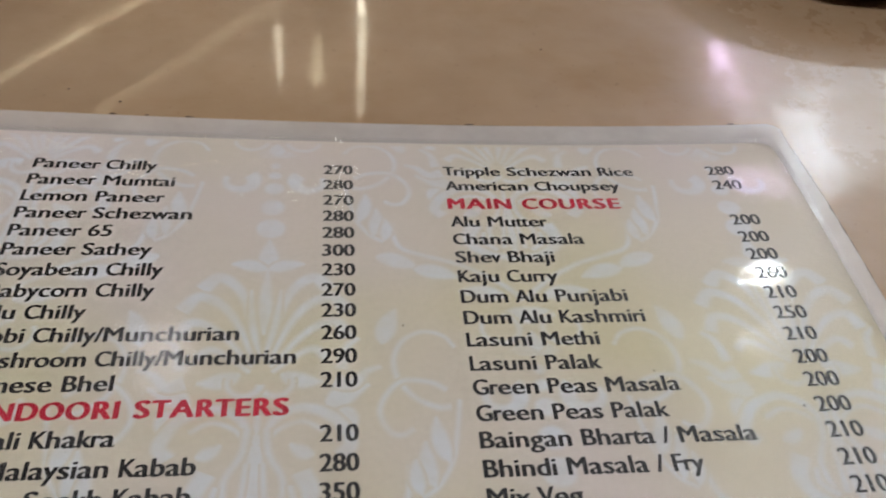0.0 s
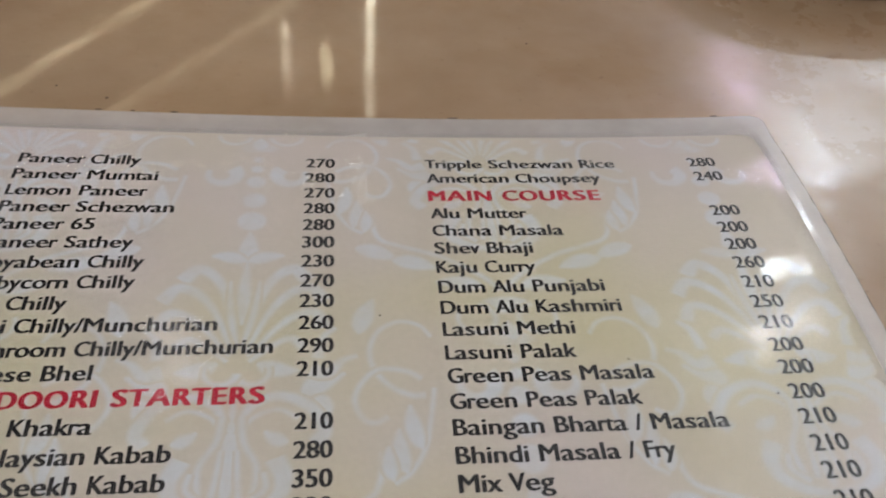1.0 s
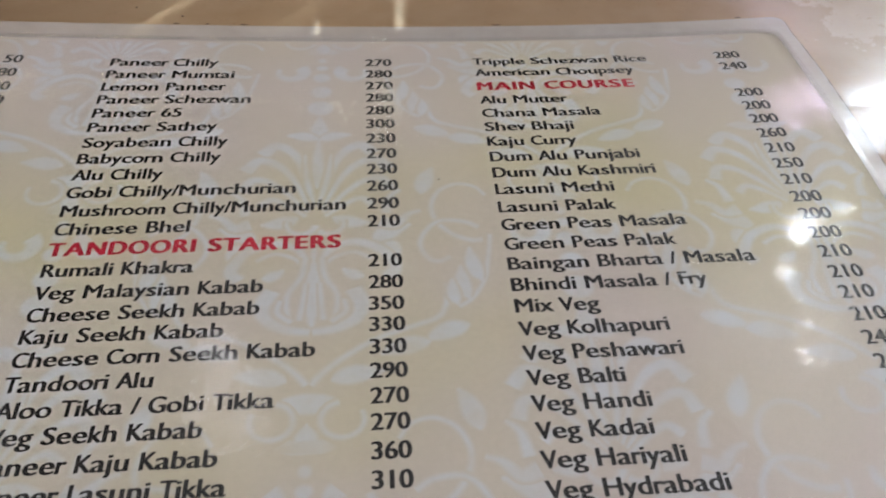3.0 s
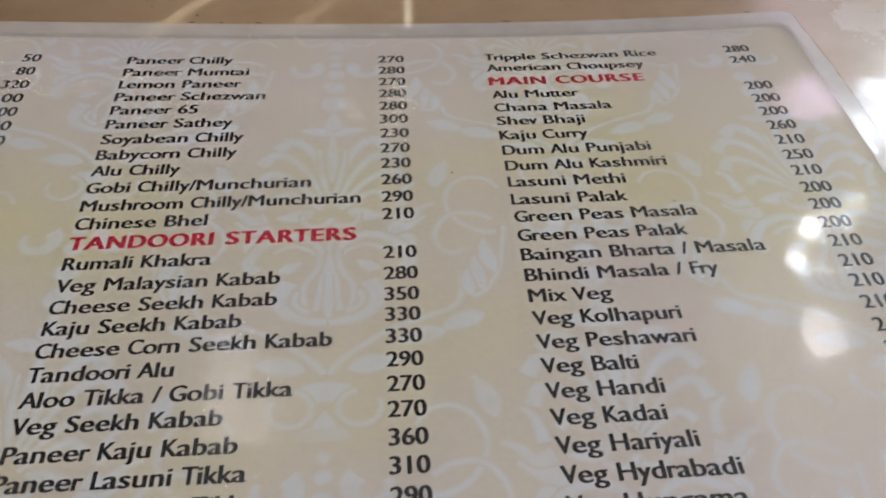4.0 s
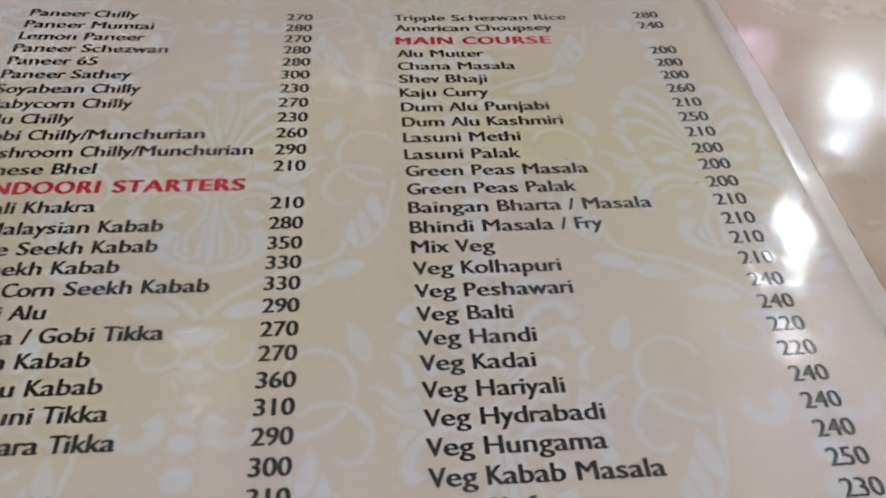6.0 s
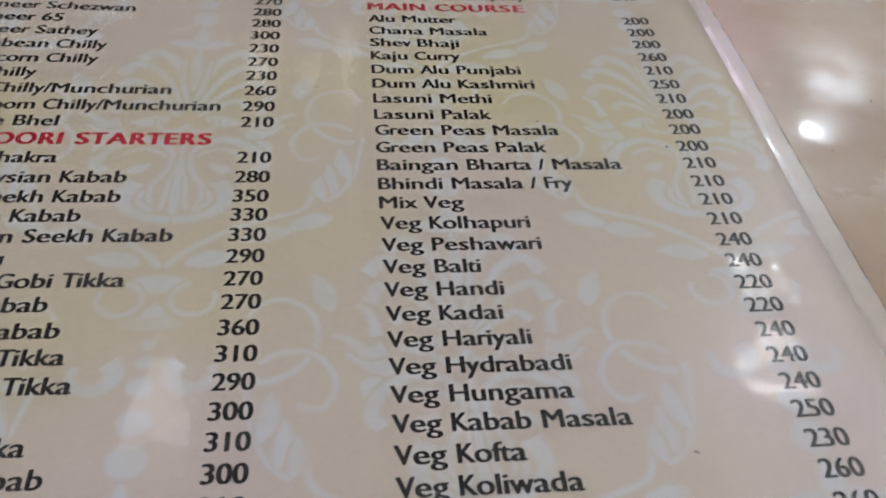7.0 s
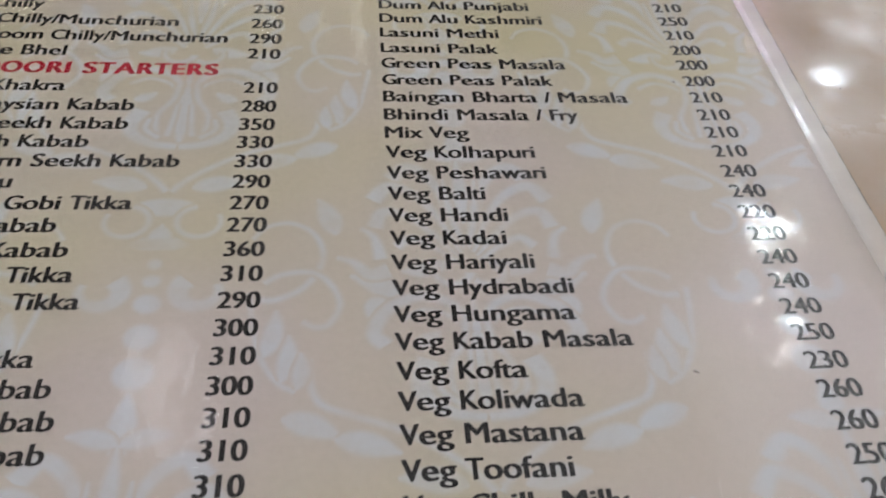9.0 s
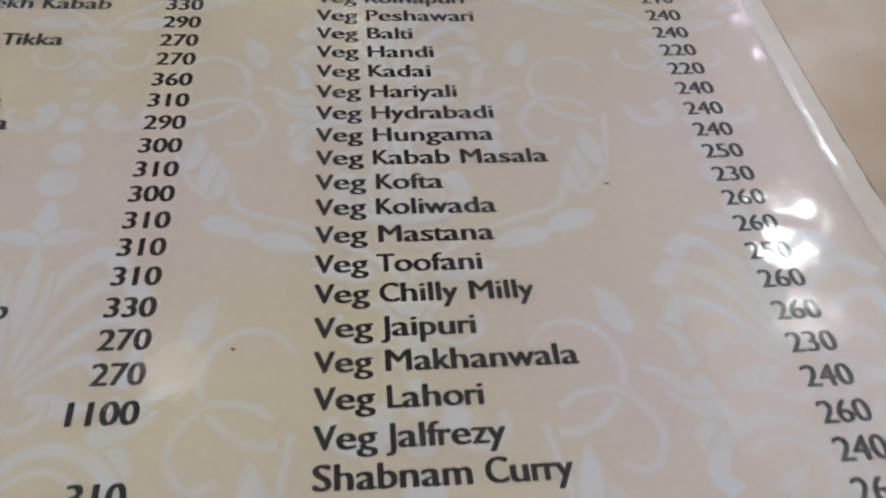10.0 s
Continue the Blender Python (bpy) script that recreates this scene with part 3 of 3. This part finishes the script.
        m.arc(s * 8.6, 18.6, 3.6, 90 + s * 40, 90 + s * 300, 4.2, 1.4)
        # the vine beside it
        m.leaf(s * 26.8, -31.8, T(71), 11.0, 4.4, s * 0.5)
        m.curve(X([(40.6, -38.2), (38.2, -34.8), (33.8, -33.6), (29.6, -36.0), (27.4, -41.0), (28.0, -46.2), (31.0, -51.0), (35.4, -53.7), (38.6, -53.8)]), 0.7, 1.5)
        m.curve(X([(38.0, -49.6), (34.6, -47.4), (29.2, -46.9), (25.8, -50.0), (24.1, -54.8), (25.8, -59.4), (28.4, -60.4), (30.8, -59.0)]), 1.2, 1.2)
        m.curve(X([(40.4, -52.0), (39.2, -60.0), (37.4, -67.4), (34.4, -72.4), (31.4, -74.6)]), 0.8, 0.9)
        m.leaf(s * 36.2, -61.6, T(100), 11.0, 3.6, s * 0.6)
        m.leaf(s * 33.4, -67.2, T(96), 10.5, 3.4, s * 0.6)
        m.leaf(s * 31.0, -70.0, T(94), 8.0, 3.0, s * 0.5)
        m.leaf(s * 28.6, -81.8, T(203), 10.5, 4.6, s * -0.5)
        m.leaf(s * 19.6, -85.6, T(196), 11.0, 4.6, s * -0.5)
    me = bpy.data.meshes.new("scroll_print")
    me.from_pydata(m.verts, [], m.faces)
    me.attributes.new("ink", "FLOAT", "POINT").data.foreach_set("value", m.ink)
    me.materials.append(PRINT)
    ob = new("scroll_print", me)
    ob.parent = menu
    return ob


for k in range(-3, 3):
    for row in range(-1, 4):
        scroll_motif(0.059 + 0.058 * k, -0.0227 - 0.140 * row + (0.070 if k % 2 else 0.0))


# how wide each letter of the menu's type is against the built-in font's
LOWER = dict(zip("abcdefghijklmnopqrstuvwxyz", (1.15, 1.02, 1.02, 1.03, 1.09, 1.0, 1.11, 1.09, 1.03, 1.04, 0.93, 1.02, 1.01, 1.08, 0.98, 0.95, 1.0, 0.78, 1.09, 0.82, 1.08, 0.78, 0.94, 0.93, 0.95, 0.97)))
UPPER = {" ": 1.05, "/": 0.88, "A": 0.80, "B": 0.97, "C": 0.77, "D": 0.84, "F": 0.86, "G": 0.82, "H": 0.96, "J": 0.78, "K": 0.77, "L": 0.76, "P": 0.93, "R": 0.91, "S": 1.05, "T": 0.76, "V": 0.81}
HEADS = {" ": 1.15, "A": 1.13, "S": 1.22, "E": 1.10, "T": 0.93, "D": 0.95, "O": 0.95, "N": 1.0, "R": 1.04, "M": 0.98, "C": 0.92}
GLYPHS = {}


def font_mesh(text):
    data = bpy.data.curves.new("line", "FONT")
    data.body, data.size, data.resolution_u = text, 1.0, 4
    ob = bpy.data.objects.new("line", data)
    me = bpy.data.meshes.new_from_object(ob)
    bpy.data.objects.remove(ob)
    pts, faces = [tuple(v.co[:2]) for v in me.vertices], [tuple(p.vertices) for p in me.polygons]
    bpy.data.meshes.remove(me)
    return pts, faces


def glyph(c):
    """Outline points, faces and advance of one letter."""
    if c not in GLYPHS:
        right = max(p[0] for p in font_mesh("H" + c + "H")[0]) - max(p[0] for p in font_mesh("HH")[0])
        pts, faces = ([], []) if c == " " else font_mesh(c)
        GLYPHS[c] = pts, faces, right
    return GLYPHS[c]


def lettering(name, text, x, y, cap, width=0.0, mat=None, align="LEFT", weight=0.00015, squeeze=1.0):
    """One line of print with its baseline at y, that starts (or ends) at x."""
    table = HEADS if mat is RED else {**UPPER, **LOWER}
    pts, faces, pen = [], [], 0.0
    for c in text:
        shape, polys, step = glyph(c)
        f = table.get(c, 1.0)
        ink = 1 + (f - 1) * 0.75
        start = pen + step * (f - ink) / 2
        faces += [tuple(i + len(pts) for i in q) for q in polys]
        pts += [(start + px * ink, py) for px, py in shape]
        pen += step * f + (0.055 if mat is RED else 0.0)
    a, b = min(p[0] for p in pts), max(p[0] for p in pts)
    sy = cap / 0.570
    sx = width / (b - a) if width else cap / 0.729 * squeeze
    off = x - a * sx if align == "LEFT" else x - b * sx
    flat = [(off + px * sx, y + py * sy) for px, py in pts]
    passes = ((0.0, 0.0), (weight, 0.25 * weight), (-weight, -0.25 * weight))
    verts, polys = [], []
    for n, (dx, dy) in enumerate(passes):
        polys += [tuple(i + len(verts) for i in f) for f in faces]
        verts += [(px + dx, py + dy, rise(px, py, 0.00010 + 0.00001 * n)) for px, py in flat]
    me = bpy.data.meshes.new(name)
    me.from_pydata(verts, [], polys)
    me.materials.append(mat or INK)
    ob = new(name, me)
    ob.parent = menu
    return ob


# text, width in mm, price, baseline in mm below the first line
STARTERS = [
    ("Paneer Chilly", 29.3, "270", -0.40),
    ("Paneer Mumtai", 34.5, "280", -7.02),
    ("Lemon Paneer", 32.8, "270", -13.43),
    ("Paneer Schezwan", 40.0, "280", -19.69),
    ("Paneer 65", 22.5, "280", -25.96),
    ("Paneer Sathey", 32.3, "300", -32.29),
    ("Soyabean Chilly", 35.7, "230", -38.82),
    ("Babycorn Chilly", 34.6, "270", -45.29),
    ("Alu Chilly", 21.2, "230", -51.61),
    ("Gobi Chilly/Munchurian", 53.8, "260", -58.13),
    ("Mushroom Chilly/Munchurian", 65.9, "290", -64.68),
    ("Chinese Bhel", 30.0, "210", -70.97),
    ("TANDOORI STARTERS", 64.8, "", -77.7),
    ("Rumali Khakra", 32.4, "210", -84.20),
    ("Veg Malaysian Kabab", 48.1, "280", -90.96),
    ("Cheese Seekh Kabab", 47.8, "350", -97.38),
    ("Kaju Seekh Kabab", 40.7, "330", -103.41),
    ("Cheese Corn Seekh Kabab", 59.9, "330", -109.59),
    ("Tandoori Alu", 28.3, "290", -115.92),
    ("Aloo Tikka / Gobi Tikka", 52.4, "270", -122.29),
    ("Veg Seekh Kabab", 39.3, "270", -128.61),
    ("Paneer Kaju Kabab", 42.8, "360", -135.26),
    ("Paneer Lasuni Tikka", 45.0, "310", -141.68),
    ("Paneer Banjara Tikka", 47.4, "290", -148.29),
    ("", 0.0, "300", -154.82),
    ("", 0.0, "310", -161.20),
    ("", 0.0, "300", -167.56),
    ("", 0.0, "310", -173.99),
    ("", 0.0, "310", -180.25),
    ("", 0.0, "310", -186.63),
    ("", 0.0, "330", -193.08),
    ("", 0.0, "270", -199.39),
    ("", 0.0, "270", -205.72),
    ("", 0.0, "1100", -212.41),
    ("", 0.0, "310", -225.41),
]
MAINS = [
    ("Tripple Schezwan Rice", 50.5, "280", -0.25),
    ("American Choupsey", 45.3, "240", -6.86),
    ("MAIN COURSE", 43.6, "", -14.6),
    ("Alu Mutter", 23.5, "200", -21.63),
    ("Chana Masala", 31.6, "200", -28.24),
    ("Shev Bhaji", 23.1, "200", -34.65),
    ("Kaju Curry", 22.8, "260", -41.21),
    ("Dum Alu Punjabi", 37.9, "210", -47.79),
    ("Dum Alu Kashmiri", 40.5, "250", -54.25),
    ("Lasuni Methi", 28.7, "210", -60.71),
    ("Lasuni Palak", 27.8, "200", -67.39),
    ("Green Peas Masala", 43.4, "200", -73.72),
    ("Green Peas Palak", 39.3, "200", -80.33),
    ("Baingan Bharta / Masala", 55.9, "210", -86.78),
    ("Bhindi Masala / Fry", 43.1, "210", -93.39),
    ("Mix Veg", 17.8, "210", -99.76),
    ("Veg Kolhapuri", 31.4, "210", -106.37),
    ("Veg Peshawari", 32.8, "240", -113.06),
    ("Veg Balti", 19.3, "240", -119.55),
    ("Veg Handi", 23.2, "220", -125.99),
    ("Veg Kadai", 22.1, "220", -132.50),
    ("Veg Hariyali", 26.7, "240", -139.09),
    ("Veg Hydrabadi", 33.1, "240", -145.67),
    ("Veg Hungama", 32.3, "240", -152.19),
    ("Veg Kabab Masala", 41.5, "250", -158.61),
    ("Veg Kofta", 21.8, "230", -165.15),
    ("Veg Koliwada", 30.4, "260", -171.51),
    ("Veg Mastana", 29.2, "260", -178.15),
    ("Veg Toofani", 26.4, "250", -184.85),
    ("Veg Chilly Milly", 34.0, "260", -191.29),
    ("Veg Jaipuri", 23.9, "260", -198.17),
    ("Veg Makhanwala", 38.6, "230", -204.69),
    ("Veg Lahori", 23.6, "240", -211.20),
    ("Veg Jalfrezy", 26.0, "260", -217.68),
    ("Shabnam Curry", 34.4, "240", -223.88),
    ("", 0.0, "260", -230.38),
]
for lines, start, end in ((STARTERS, -0.0003, 0.0786), (MAINS, 0.1025, 0.1813)):
    for text, width, price, base in lines:
        head = text.isupper()
        if text:
            lettering("heading" if head else "dish_name", text, start, base / 1000, 0.0035 if head else 0.0033, width / 1000 + 0.0003, RED if head else INK, weight=0.00030 if head else 0.00018)
        if price:
            lettering("price", price, end, base / 1000, 0.0033, 0.0073 if len(price) == 3 else 0.0094, INK, "RIGHT", weight=0.00018)

# ends of lines whose beginnings stay out of view, and the prices of the first column
for text, end, base in (("Tikka", 42.6, -161.20), ("Kabab", 46.6, -167.56), ("Kabab", 48.4, -173.99), ("Kabab", 48.3, -180.25), ("Kabab", 57.2, -193.08)):
    lettering("dish_name", text, end / 1000, base / 1000, 0.0033, 0.0, INK, "RIGHT", squeeze=1.22)
for text, base in (("50", 1.0), ("80", -6.0), ("320", -12.8), ("100", -19.4), ("200", -25.7), ("150", -31.9), ("60", -38.2), ("0", -50.8), ("0", -57.2)):
    lettering("price", text, -0.0249, base / 1000, 0.0033, 0.00243 * len(text), INK, "RIGHT")


def speck(x, y, rx, ry, turn):
    """A dark fleck of dirt stuck on the film."""
    bm = bmesh.new()
    a = radians(turn)
    ring = []
    for k in range(10):
        q = 2 * math.pi * k / 10
        g = 1 + 0.4 * noise.noise((math.cos(q) * 2 + x * 800, math.sin(q) * 2, y * 800))
        px, py = rx * g * math.cos(q), ry * g * math.sin(q)
        px, py = x + px * math.cos(a) - py * math.sin(a), y + px * math.sin(a) + py * math.cos(a)
        ring.append(bm.verts.new((px, py, rise(px, py, 0.00031))))
    top = bm.verts.new((x, y, rise(x, y, 0.00031 + 0.4 * ry)))
    for k in range(10):
        bm.faces.new((ring[k], ring[(k + 1) % 10], top))
    return part("speck", bm, DARKWOOD, menu)


for x, y, rx, ry, turn in ((88.8, -54.6, 0.0003, 0.0002, 20), (153.8, -165.1, 0.0006, 0.0002, -20), (90.7, -199.9, 0.0004, 0.00025, -30), (141.6, -68.5, 0.0003, 0.00015, -40), (171.2, -78.9, 0.00035, 0.0003, 0), (14.7, 24.3, 0.0011, 0.0003, 0), (34.7, 24.3, 0.0012, 0.0003, 0), (111.7, 24.3, 0.0016, 0.0003, 0), (23.7, 24.3, 0.0005, 0.0003, 0), (187.8, 24.3, 0.001, 0.0003, 0)):
    speck(x / 1000, y / 1000, rx, ry, turn)
